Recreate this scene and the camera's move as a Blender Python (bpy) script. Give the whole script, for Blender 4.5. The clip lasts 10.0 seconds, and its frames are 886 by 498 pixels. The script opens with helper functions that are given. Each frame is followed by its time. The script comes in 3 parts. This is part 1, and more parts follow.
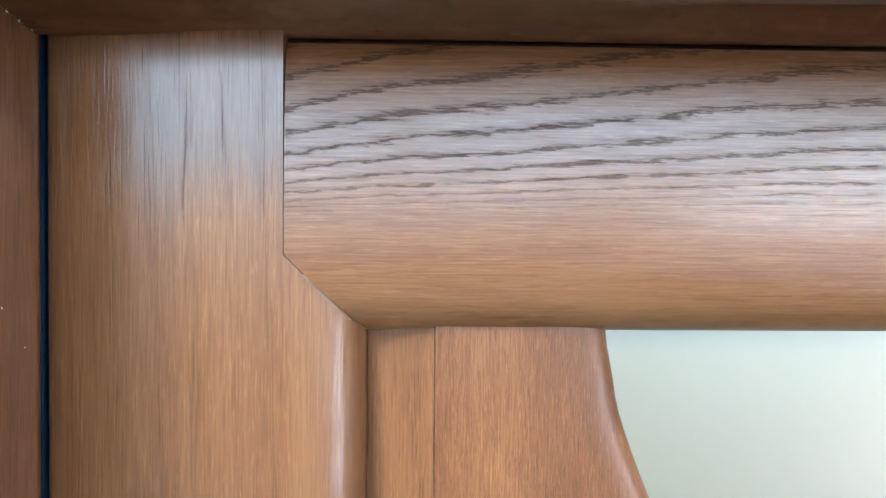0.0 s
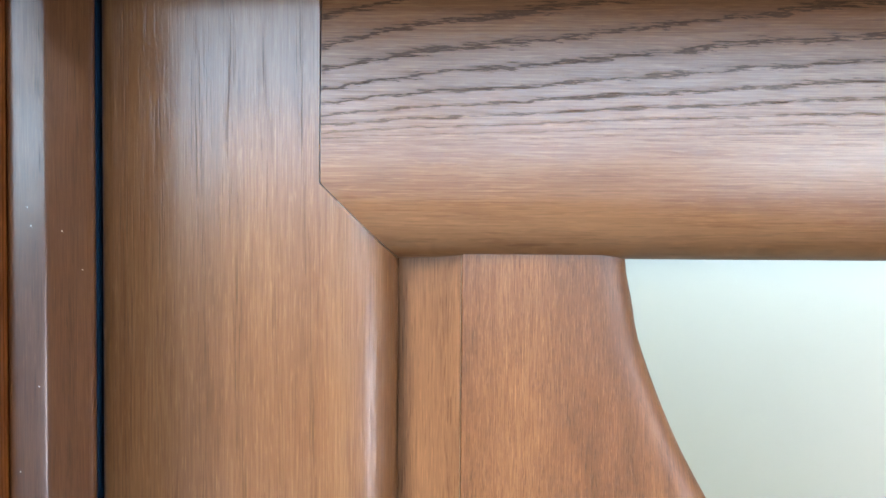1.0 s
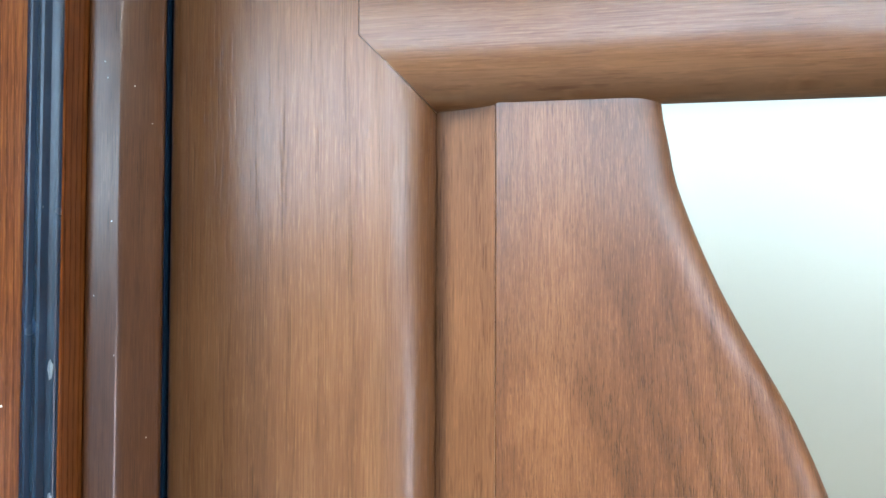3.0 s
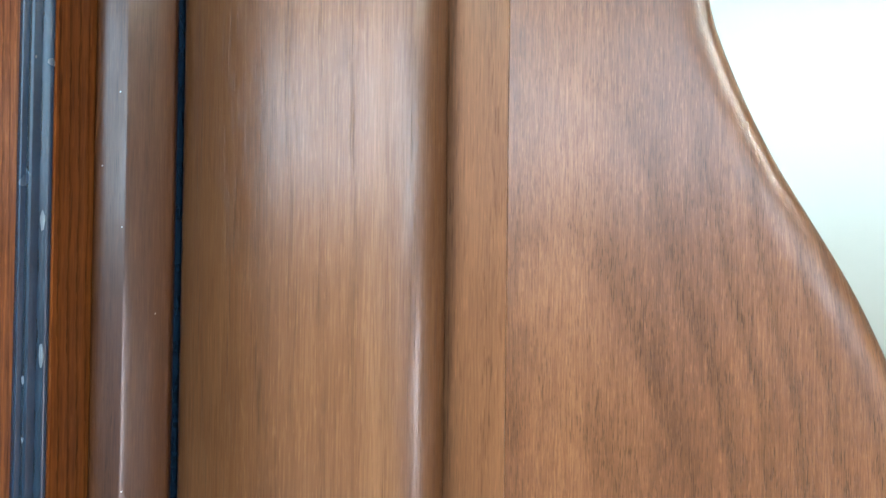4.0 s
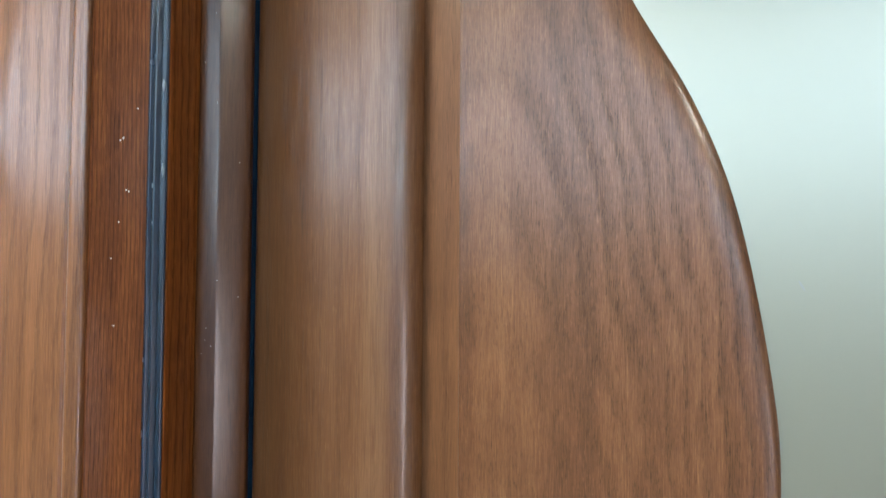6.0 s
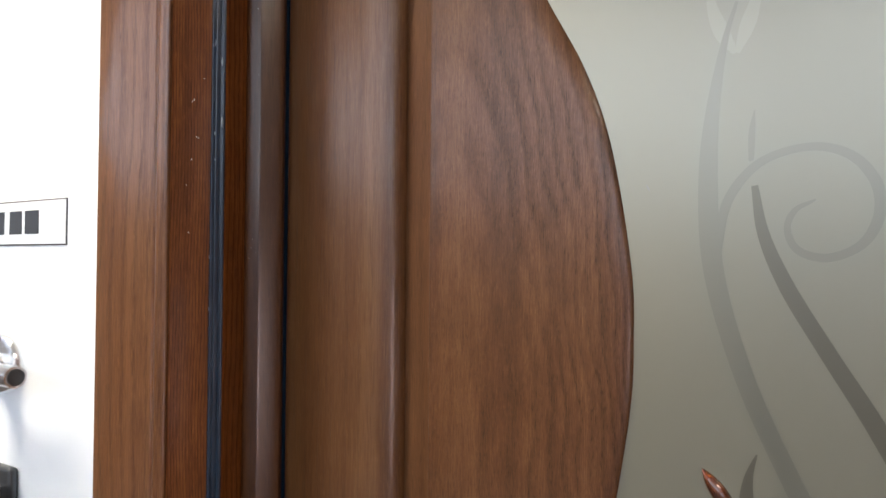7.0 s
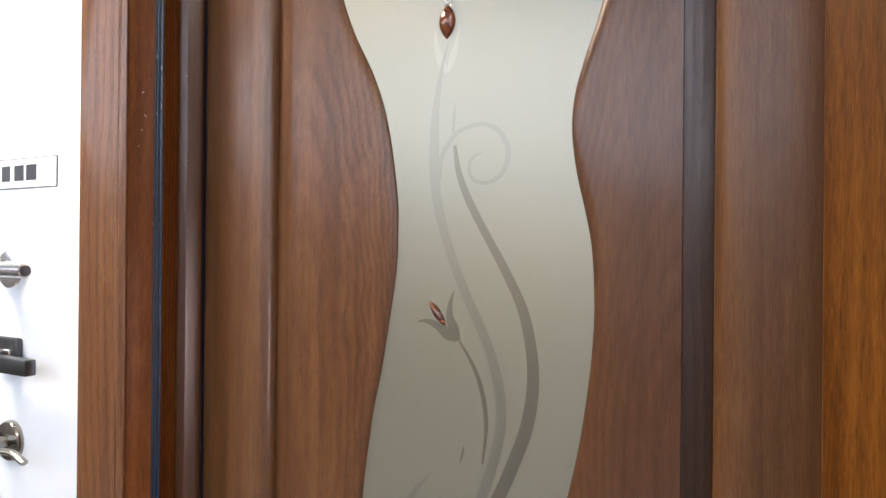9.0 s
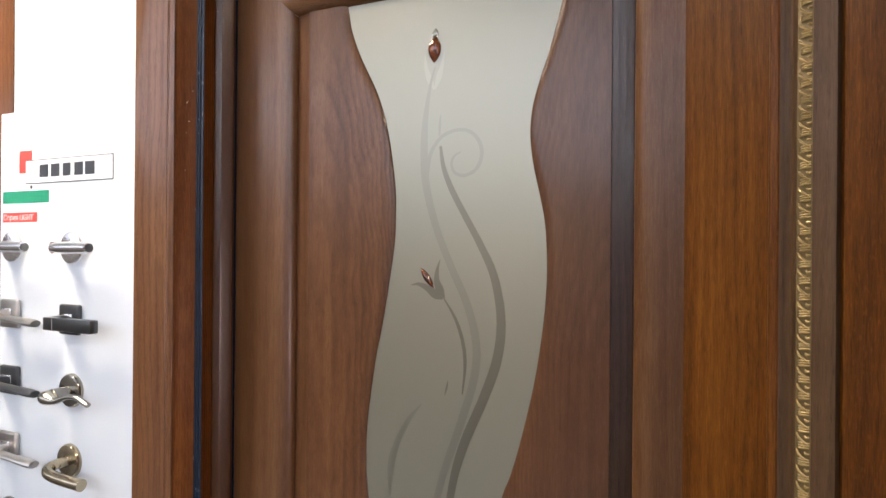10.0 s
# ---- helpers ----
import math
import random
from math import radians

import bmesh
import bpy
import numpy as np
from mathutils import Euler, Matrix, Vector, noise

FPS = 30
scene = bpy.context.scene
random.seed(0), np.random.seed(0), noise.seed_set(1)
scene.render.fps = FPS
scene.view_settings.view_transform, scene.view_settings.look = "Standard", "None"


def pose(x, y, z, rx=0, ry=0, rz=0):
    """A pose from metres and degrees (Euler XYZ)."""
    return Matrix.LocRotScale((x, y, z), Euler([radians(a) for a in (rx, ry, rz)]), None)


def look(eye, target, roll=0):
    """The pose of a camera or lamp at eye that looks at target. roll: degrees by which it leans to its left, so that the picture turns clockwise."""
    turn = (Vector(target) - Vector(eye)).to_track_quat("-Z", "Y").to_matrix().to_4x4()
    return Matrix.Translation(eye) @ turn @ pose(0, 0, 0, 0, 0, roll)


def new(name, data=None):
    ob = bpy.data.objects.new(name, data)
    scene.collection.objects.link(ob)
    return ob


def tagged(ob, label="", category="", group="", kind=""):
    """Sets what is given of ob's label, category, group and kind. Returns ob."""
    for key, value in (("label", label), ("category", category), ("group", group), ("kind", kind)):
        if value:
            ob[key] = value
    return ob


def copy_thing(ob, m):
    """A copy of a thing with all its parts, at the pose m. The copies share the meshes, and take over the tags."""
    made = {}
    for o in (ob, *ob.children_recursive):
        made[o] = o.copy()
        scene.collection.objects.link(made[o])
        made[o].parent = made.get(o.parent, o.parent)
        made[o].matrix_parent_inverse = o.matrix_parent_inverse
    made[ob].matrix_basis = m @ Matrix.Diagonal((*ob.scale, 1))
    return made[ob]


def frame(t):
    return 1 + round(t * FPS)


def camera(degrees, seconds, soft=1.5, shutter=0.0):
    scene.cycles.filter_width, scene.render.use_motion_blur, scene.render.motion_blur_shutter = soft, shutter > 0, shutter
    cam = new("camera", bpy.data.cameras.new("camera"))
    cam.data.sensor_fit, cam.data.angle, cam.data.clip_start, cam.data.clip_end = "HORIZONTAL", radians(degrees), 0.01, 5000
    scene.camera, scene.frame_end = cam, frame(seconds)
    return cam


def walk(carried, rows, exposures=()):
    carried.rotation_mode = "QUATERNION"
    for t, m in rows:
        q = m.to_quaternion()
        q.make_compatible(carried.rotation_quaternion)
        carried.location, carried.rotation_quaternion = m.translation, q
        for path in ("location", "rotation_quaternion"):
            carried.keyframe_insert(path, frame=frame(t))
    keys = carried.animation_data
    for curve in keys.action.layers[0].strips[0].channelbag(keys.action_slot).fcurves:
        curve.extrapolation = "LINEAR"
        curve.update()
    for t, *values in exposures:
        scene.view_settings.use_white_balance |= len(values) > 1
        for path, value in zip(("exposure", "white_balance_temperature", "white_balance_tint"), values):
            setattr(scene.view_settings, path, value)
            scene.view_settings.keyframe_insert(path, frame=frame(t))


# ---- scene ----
cam = camera(64.2, 10.0)
# seconds, eye, yaw, pitch, roll
PATH = [
    (0, (0.1541, -0.2844, 1.9294), -1.508, -1.229, 0.463),
    (0.5, (0.1568, -0.2942, 1.9165), -0.342, -1.369, 0.491),
    (1, (0.1527, -0.3011, 1.9018), 0.441, -1.463, 0.390),
    (1.5, (0.1516, -0.3026, 1.8829), 1.094, -0.690, 0.267),
    (2, (0.1545, -0.3073, 1.8629), 2.154, 0.033, 0.136),
    (3.3, (0.1972, -0.3069, 1.8036), 12.343, 1.817, 0.398),
    (3.5, (0.2026, -0.2990, 1.7925), 14.041, 1.683, 0.567),
    (4, (0.2225, -0.2723, 1.7679), 18.356, 0.964, 0.716),
    (4.5, (0.2336, -0.2662, 1.7464), 21.933, 0.747, 0.400),
    (5, (0.2722, -0.2798, 1.7272), 25.657, 1.665, 0.365),
    (5.5, (0.3112, -0.3082, 1.7028), 27.898, 1.502, 0.297),
    (5.7, (0.3252, -0.3231, 1.6904), 28.754, 1.968, 0.297),
    (6.8, (0.4364, -0.4219, 1.6248), 33.197, 1.508, 0.637),
    (7, (0.4664, -0.4578, 1.6165), 32.829, 1.131, 0.424),
    (7.5, (0.5486, -0.5281, 1.5777), 32.004, 1.741, 0.710),
    (8, (0.6294, -0.5756, 1.5684), 28.766, 0.798, 0.708),
    (8.5, (0.7103, -0.6272, 1.5516), 28.659, 0.799, 0.744),
    (9, (0.7694, -0.6943, 1.5463), 29.162, 0.135, 0.522),
    (9.5, (0.8200, -0.7774, 1.5299), 29.433, -0.077, 0.477),
    (10, (0.8740, -0.8883, 1.5151), 28.026, 0.107, 0.480),
]
EXPOSURES = [(0.0, 1.28, 6170, -3), (2.0, 1.08, 6250, -2), (3.5, 0.93, 6330, -2), (4.5, 0.88, 6250, -7), (5.5, 0.64, 6350, -5), (5.7, 0.53, 6350, -5), (6.8, -0.40, 7450, 7), (7.5, -0.69, 7850, 19), (8.0, -0.45, 7700, 16), (8.5, -0.17, 7600, 14), (9.0, -0.15, 7650, 13), (10.0, -0.43, 7800, 15)]
walk(cam, [(t, pose(*eye, 90, 0, yaw) @ pose(0, 0, 0, pitch, 0, 0) @ pose(0, 0, 0, 0, 0, roll)) for t, eye, yaw, pitch, roll in PATH], EXPOSURES)

# ---- world and light ----
world = bpy.data.worlds.new("world")
scene.world = world
world.use_nodes = True
wn = world.node_tree
sky = wn.nodes.new("ShaderNodeTexSky")
sky.sky_type = "NISHITA"
sky.sun_disc = False
sky.sun_elevation, sky.sun_rotation = radians(35), radians(200)
wn.nodes["Background"].inputs["Strength"].default_value = 0.1
wn.links.new(sky.outputs[0], wn.nodes["Background"].inputs["Color"])

ROOM_X0, ROOM_X1, ROOM_Y0, ROOM_Y1, ROOM_Z = -6.1, 2.4, -12.0, 0.16, 2.75
WALL_Y = -0.0963          # face of the white wall beside the door
BOARD_Y = -0.1003         # face of the handle board
LEAF_W, LEAF_TOP, LEAF_BOTTOM = 0.8, 2.01, 0.01

def opening_lamp(name, wide, high, energy, colour, eye, target):
    d = bpy.data.lights.new(name, "AREA")
    d.shape, d.size, d.size_y, d.energy, d.color = "RECTANGLE", wide, high, energy, colour
    new(name, d).matrix_world = look(eye, target)


# daylight-toned lamps added unseen in east and south wall openings, for the highlights
opening_lamp("high_east_fill", 3.6, 0.62, 38.0, (0.68, 0.83, 1.08), (ROOM_X1 - 0.01, -4.0, 2.34), (0, -4.0, 2.34))
opening_lamp("southwest_fill", 2.56, 2.26, 5.0, (0.84, 0.91, 1.0), (-4.7, ROOM_Y0 + 0.01, 1.45), (-4.7, 0, 1.45))
opening_lamp("low_east_fill", 0.34, 0.80, 12.0, (1.0, 0.87, 1.0), (ROOM_X1 - 0.01, -1.8, 1.11), (0, -1.8, 1.11))


# ---- materials ----
def nodes_of(name):
    m = bpy.data.materials.new(name)
    m.use_nodes = True
    t = m.node_tree
    return m, t, t.nodes["Principled BSDF"]


def node(t, kind, **values):
    n = t.nodes.new(kind)
    for key, value in values.items():
        if key == "op":
            n.operation = value
        else:
            n.inputs[key].default_value = value
    return n


def mathn(t, op, a, b=None, c=None):
    n = t.nodes.new("ShaderNodeMath")
    n.operation = op
    for i, v in enumerate((a, b, c)):
        if v is None:
            continue
        if isinstance(v, (int, float)):
            n.inputs[i].default_value = v
        else:
            t.links.new(v, n.inputs[i])
    return n.outputs[0]


def ramp(t, fac, stops):
    n = t.nodes.new("ShaderNodeValToRGB")
    while len(n.color_ramp.elements) < len(stops):
        n.color_ramp.elements.new(0.5)
    for e, (p, c) in zip(n.color_ramp.elements, stops):
        e.position = p
        e.color = (*c, 1) if len(c) == 3 else c
    t.links.new(fac, n.inputs[0])
    return n.outputs[0]


def grey(v):
    return (v, v, v)


def mix(t, fac, a, b, blend="MIX"):
    n = t.nodes.new("ShaderNodeMix")
    n.data_type, n.blend_type = "RGBA", blend
    for sock, v in ((n.inputs[0], fac), (n.inputs[6], a), (n.inputs[7], b)):
        if isinstance(v, (int, float)):
            sock.default_value = v
        elif isinstance(v, tuple):
            sock.default_value = (*v, 1) if len(v) == 3 else v
        else:
            t.links.new(v, sock)
    return n.outputs[2]


def wood(name, dark, mid, light, along="Z", ring=60.0, warp=0.004, warp_scale=2.2, pore=0.42, rough=0.34, coat=0.65,
         coat_rough=0.17, seed=0.0, fan_out=None, bow=None, bump=0.2, lines=0.3, ragged=0.5, fine=1.0, soft=False, long=1.0, fade=None, coat_ior=1.8, spec=0.12, fleck=60, streak=0.42, wander=0.8):
    """Stained, lacquered open-pored veneer; the grain runs along the named axis. fan_out: rings that spread from a low line;
    bow: rings nested like flat-sawn arches beside a line (apex, steepness, height where they run straight)."""
    m, t, p = nodes_of(name)
    co = t.nodes.new("ShaderNodeTexCoord")
    sep = t.nodes.new("ShaderNodeSeparateXYZ")
    t.links.new(co.outputs["Object"], sep.inputs[0])
    X, Y, Z = sep.outputs
    if along == "Z":
        across, run = mathn(t, "ADD", X, mathn(t, "MULTIPLY", Y, 0.83)), Z
    else:
        across, run = mathn(t, "ADD", Z, mathn(t, "MULTIPLY", Y, 0.83)), X

    def plane(sa, sr, extra=0.0):
        c = t.nodes.new("ShaderNodeCombineXYZ")
        t.links.new(mathn(t, "MULTIPLY", across, sa), c.inputs[0])
        t.links.new(mathn(t, "MULTIPLY", run, sr), c.inputs[1])
        c.inputs[2].default_value = seed * 7.3 + extra
        return c.outputs[0]

    def noise_of(vec, scale=1.0, detail=3.0, rough_=0.55):
        n = node(t, "ShaderNodeTexNoise", Scale=scale, Detail=detail, Roughness=rough_)
        t.links.new(vec, n.inputs["Vector"])
        return n.outputs["Fac"]

    bend = mathn(t, "SUBTRACT", noise_of(plane(warp_scale * 2.2, warp_scale), 1.0, 1.5), 0.5)
    warped = mathn(t, "ADD", across, mathn(t, "MULTIPLY", bend, warp * 6))
    if bow:
        apex, steep, foot = bow
        side = mathn(t, "SUBTRACT", warped, apex)
        height = mathn(t, "SMOOTH_MAX", mathn(t, "SUBTRACT", run, foot), -0.04, 0.12)
        warped = mathn(t, "ADD", mathn(t, "MULTIPLY", mathn(t, "MULTIPLY", side, side), steep), height)
    if fan_out:
        x0, z0, k1, k2, step = fan_out
        dx = mathn(t, "SUBTRACT", run, x0)
        spread = mathn(t, "ADD", 1.0, mathn(t, "SUBTRACT", mathn(t, "MULTIPLY", dx, k1), mathn(t, "MULTIPLY", mathn(t, "MULTIPLY", dx, dx), k2)))
        h = mathn(t, "DIVIDE", mathn(t, "SUBTRACT", warped, z0), spread)
        turns = mathn(t, "DIVIDE", mathn(t, "LOGARITHM", mathn(t, "MAXIMUM", h, 0.0015), math.e), step)
        strong = ramp(t, mathn(t, "MULTIPLY", h, 10.0), [(0.03, grey(0.05)), (0.13, grey(0.75)), (0.30, grey(1.0))])
    else:
        turns = mathn(t, "MULTIPLY", warped, ring)
    teeth = mathn(t, "SUBTRACT", noise_of(plane(1200, 105), 1.0, 2.0), 0.5)
    drift = mathn(t, "SUBTRACT", noise_of(plane(60, 22), 1.0, 2.0), 0.5)
    saw = mathn(t, "FRACT", mathn(t, "ADD", turns, mathn(t, "ADD", mathn(t, "MULTIPLY", teeth, ragged), mathn(t, "MULTIPLY", drift, wander * ragged))))
    if soft:
        ringline = ramp(t, saw, [(0.0, grey(0.15)), (0.20, grey(1.0)), (0.48, grey(0.50)), (0.78, grey(0.05)), (1.0, grey(0.12))])
        patch = noise_of(plane(24, 6, 9.0), 1.0, 2.0)
        ringline = mathn(t, "MULTIPLY", ringline, ramp(t, patch, [(0.36, grey(0.35)), (0.58, grey(1.0))]))
    else:
        ringline = ramp(t, saw, [(0.0, grey(0.75 if fan_out else 0.9)), (0.12, grey(1.0)), (0.19 if fan_out else 0.26, grey(0.26)), (0.5, grey(0.0)), (0.94, grey(0.05))])
    if fan_out:
        ringline = mathn(t, "MULTIPLY", ringline, strong)
    if fade:
        low, high = fade
        k = mathn(t, "DIVIDE", mathn(t, "SUBTRACT", high, run), high - low)
        ringline = mathn(t, "MULTIPLY", ringline, mathn(t, "MAXIMUM", mathn(t, "MINIMUM", k, 1.0), 0.1))
    tone = noise_of(plane(34, 1.1), 1.0, 4.0)
    mottle = noise_of(plane(70, 26, 3.0), 1.0, 3.0)
    fibre = noise_of(plane(1500 * fine, 34 / long), 1.0, 3.0, 0.65)
    glint = ramp(t, noise_of(plane(1500 * fine, 110 / long, 5.0), 1.0, 1.5, 0.5), [(0.58, grey(0.0)), (0.72, grey(1.0))])
    pores = noise_of(plane(2000 * fine, fleck), 1.0, 1.0, 0.5)
    pore_mask = ramp(t, pores, [(0.0, grey(1)), (0.355, grey(0.95)), (0.42, grey(0.0))])
    early = mathn(t, "MULTIPLY", pore_mask, mathn(t, "ADD", 0.45, mathn(t, "MULTIPLY", ringline, 0.6)))
    fac = mathn(t, "ADD", mathn(t, "ADD", mathn(t, "MULTIPLY", tone, streak), 0.5 * (0.42 - streak)), mathn(t, "ADD", mathn(t, "MULTIPLY", fibre, 0.33), mathn(t, "ADD", mathn(t, "MULTIPLY", mottle, 0.12), 0.04)))
    base = ramp(t, fac, [(0.31, dark), (0.46, mid), (0.60, light)])
    base = mix(t, mathn(t, "MULTIPLY", glint, 0.22), base, tuple(v * 1.45 for v in light))
    base = mix(t, mathn(t, "MULTIPLY", ringline, lines), base, tuple(v * 0.5 for v in dark))
    base = mix(t, mathn(t, "MULTIPLY", early, pore), base, tuple(v * 0.25 for v in dark))
    t.links.new(base, p.inputs["Base Color"])
    smear = noise_of(co.outputs["Object"], 9.0, 3.0)
    t.links.new(mathn(t, "ADD", rough - 0.08, mathn(t, "ADD", mathn(t, "MULTIPLY", smear, 0.12), mathn(t, "MULTIPLY", ringline, 0.25 * lines))), p.inputs["Roughness"])
    t.links.new(mathn(t, "MULTIPLY", coat, mathn(t, "SUBTRACT", 1.0, mathn(t, "ADD", mathn(t, "MULTIPLY", early, 0.55), mathn(t, "MULTIPLY", ringline, 0.85 * lines)))), p.inputs["Coat Weight"])
    p.inputs["Coat Roughness"].default_value = coat_rough
    p.inputs["Coat IOR"].default_value = coat_ior
    p.inputs["Specular IOR Level"].default_value = spec
    b = node(t, "ShaderNodeBump", Strength=bump, Distance=0.0004)
    hgt = mathn(t, "SUBTRACT", mathn(t, "MULTIPLY", fibre, 0.45), mathn(t, "ADD", early, mathn(t, "MULTIPLY", ringline, 0.5 * lines)))
    t.links.new(hgt, b.inputs["Height"])
    t.links.new(b.outputs[0], p.inputs["Normal"])
    t.links.new(b.outputs[0], p.inputs["Coat Normal"])
    return m


def plain(name, colour, rough=0.5, metal=0.0, vary=0.12, scale=30.0, bump=0.02, coat=0.0):
    m, t, p = nodes_of(name)
    co = t.nodes.new("ShaderNodeTexCoord")
    n = node(t, "ShaderNodeTexNoise", Scale=scale, Detail=4.0)
    n2 = node(t, "ShaderNodeTexNoise", Scale=scale * 9, Detail=2.0)
    for k in (n, n2):
        t.links.new(co.outputs["Object"], k.inputs["Vector"])
    c = mix(t, n.outputs["Fac"], tuple(v * (1 - vary) for v in colour), tuple(min(1, v * (1 + vary)) for v in colour))
    t.links.new(c, p.inputs["Base Color"])
    p.inputs["Metallic"].default_value = metal
    p.inputs["Coat Weight"].default_value = coat
    t.links.new(mathn(t, "ADD", rough * 0.85, mathn(t, "MULTIPLY", n.outputs["Fac"], rough * 0.3)), p.inputs["Roughness"])
    if bump:
        b = node(t, "ShaderNodeBump", Strength=bump, Distance=0.001)
        t.links.new(n2.outputs["Fac"], b.inputs["Height"])
        t.links.new(b.outputs[0], p.inputs["Normal"])
    return m


SD, SM, SL = (0.078, 0.0300, 0.0106), (0.126, 0.0520, 0.0195), (0.178, 0.083, 0.034)
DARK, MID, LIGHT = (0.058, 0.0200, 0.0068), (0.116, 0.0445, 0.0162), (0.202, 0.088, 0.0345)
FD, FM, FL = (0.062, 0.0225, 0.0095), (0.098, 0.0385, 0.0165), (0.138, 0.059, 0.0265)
JD, JM, JL = (0.042, 0.0138, 0.0048), (0.074, 0.027, 0.0092), (0.110, 0.046, 0.017)
RD, RM, RL = (0.050, 0.0112, 0.0024), (0.150, 0.042, 0.0085), (0.290, 0.098, 0.022)
CD, CM, CL = (0.085, 0.031, 0.011), (0.155, 0.060, 0.022), (0.225, 0.096, 0.038)
stile_wood = wood("stile_veneer", SD, SM, SL, ring=70, lines=0.10, seed=0.31, coat=0.64, coat_rough=0.23, pore=0.36, fleck=26, bump=0.26)
stile_wood_r = wood("stile_veneer_far", SD, SM, SL, ring=70, lines=0.12, seed=1.71, coat=0.36, coat_rough=0.26, pore=0.12)
rail_wood = wood("rail_veneer", SD, SM, SL, along="X", lines=0.95, seed=0.2, warp=0.0006, warp_scale=12.0,
                 fan_out=(0.0998, 1.9190, 4.6, 4.6, 0.235), bump=0.11, pore=0.40, ragged=0.80, wander=0.42, coat_rough=0.22, coat=0.54, coat_ior=1.9)
panel_wood = wood("panel_veneer", DARK, MID, LIGHT, ring=14.5, lines=0.36, streak=0.30, coat=0.56, coat_rough=0.24, fleck=190, pore=0.62, bump=0.3, fine=1.6, seed=0.77, warp=0.0045, warp_scale=10.0, bow=(0.172, 33.0, 1.56), ragged=0.32, soft=True, long=0.5, fade=(1.76, 1.89))
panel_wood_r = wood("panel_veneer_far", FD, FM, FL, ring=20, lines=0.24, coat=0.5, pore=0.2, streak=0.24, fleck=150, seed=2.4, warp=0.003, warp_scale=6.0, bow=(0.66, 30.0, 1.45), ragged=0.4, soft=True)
bevel_wood = wood("bevel_veneer", (0.066, 0.026, 0.010), (0.120, 0.051, 0.021), (0.178, 0.083, 0.037), ring=60, lines=0.15, seed=3.3, warp=0.006, coat=0.3, coat_rough=0.40, coat_ior=1.6)
# right bevel: tones about half as bright as the left one's
bevel_wood_r = wood("bevel_veneer_right", (0.026, 0.0120, 0.0065), (0.053, 0.0240, 0.0122), (0.090, 0.042, 0.021), ring=95, lines=0.40, seed=9.3, warp=0.004, coat=0.55, coat_rough=0.22, soft=True)
jamb_wood = wood("jamb_veneer", JD, JM, JL, ring=60, lines=0.12, seed=4.1, coat=0.54, coat_rough=0.22, coat_ior=1.75, bump=0.05)
jamb_wood_top = wood("jamb_veneer_level", JD, JM, JL, along="X", ring=60, lines=0.12, seed=4.6, coat=0.54, coat_rough=0.22, coat_ior=1.75, bump=0.05)
rebate_wood = wood("rebate_veneer", RD, RM, RL, ring=330, lines=0.45, seed=5.2, coat=0.06, rough=0.58, fine=0.8)
rebate_wood_top = wood("rebate_veneer_level", RD, RM, RL, along="X", ring=330, lines=0.45, seed=5.2, coat=0.06, rough=0.58, fine=0.8)
casing_wood = wood("casing_veneer", CD, CM, CL, ring=75, lines=0.28, seed=6.4, warp=0.008)
casing_wood_top = wood("casing_veneer_level", CD, CM, CL, along="X", ring=75, lines=0.28, seed=6.4, warp=0.008)
oak_wood = wood("honey_oak", (0.043, 0.0110, 0.0016), (0.100, 0.030, 0.0038), (0.175, 0.061, 0.009), ring=85, lines=0.34, seed=7.7, warp=0.012, coat=0.12, rough=0.45, fine=0.5, soft=True, long=0.7, coat_ior=1.5, spec=0.12)
rubber = plain("black_rubber", (0.006, 0.018, 0.036), 0.26, vary=0.5, scale=60, bump=0.1)
white_board = plain("white_laminate", (0.82, 0.90, 0.96), 0.35, vary=0.015, scale=3, bump=0.0)
white_paint = plain("white_paint", (0.80, 0.81, 0.82), 0.6, vary=0.03, scale=5, bump=0.05)
cool_paint = plain("cool_white_paint", (0.78, 0.86, 0.92), 0.6, vary=0.03, scale=5, bump=0.05)
end_paint = plain("beige_paint", (0.62, 0.60, 0.57), 0.6, vary=0.05, scale=4, bump=0.05)
brown_paint = plain("brown_paint", (0.26, 0.22, 0.19), 0.6, vary=0.05, scale=4, bump=0.05)
dim_wall = plain("mauve_paint", (0.47, 0.41, 0.43), 0.6, vary=0.05, scale=4, bump=0.05)
grey_floor = plain("brown_tile", (0.075, 0.06, 0.046), 0.3, vary=0.15, scale=4)
chrome = plain("polished_chrome", (0.95, 0.96, 0.97), 0.24, 1.0, vary=0.03, bump=0)
nickel = plain("satin_nickel", (0.56, 0.54, 0.51), 0.30, 1.0, vary=0.05, bump=0.02)
graphite = plain("black_nickel", (0.10, 0.105, 0.11), 0.30, 0.85, vary=0.08, bump=0.02)
dark_nickel = plain("aged_nickel", (0.36, 0.34, 0.30), 0.18, 1.0, vary=0.15, bump=0.02)
bronze = plain("antique_bronze", (0.42, 0.36, 0.26), 0.24, 1.0, vary=0.18, bump=0.03)
red_ink = plain("red_print", (0.80, 0.085, 0.075), 0.45, vary=0.03, bump=0)
green_ink = plain("green_print", (0.0, 0.33, 0.20), 0.45, vary=0.03, bump=0)
dark_ink = plain("charcoal_print", (0.045, 0.055, 0.07), 0.45, vary=0.05, bump=0)
white_ink = plain("white_print", (0.9, 0.9, 0.9), 0.45, vary=0.02, bump=0)
gold_bed = plain("dull_gold", (0.17, 0.115, 0.045), 0.5, 0.3, vary=0.3, scale=120, bump=0.15)
gold = plain("gold_leaf", (0.37, 0.26, 0.11), 0.40, 0.4, vary=0.3, scale=120, bump=0.15)
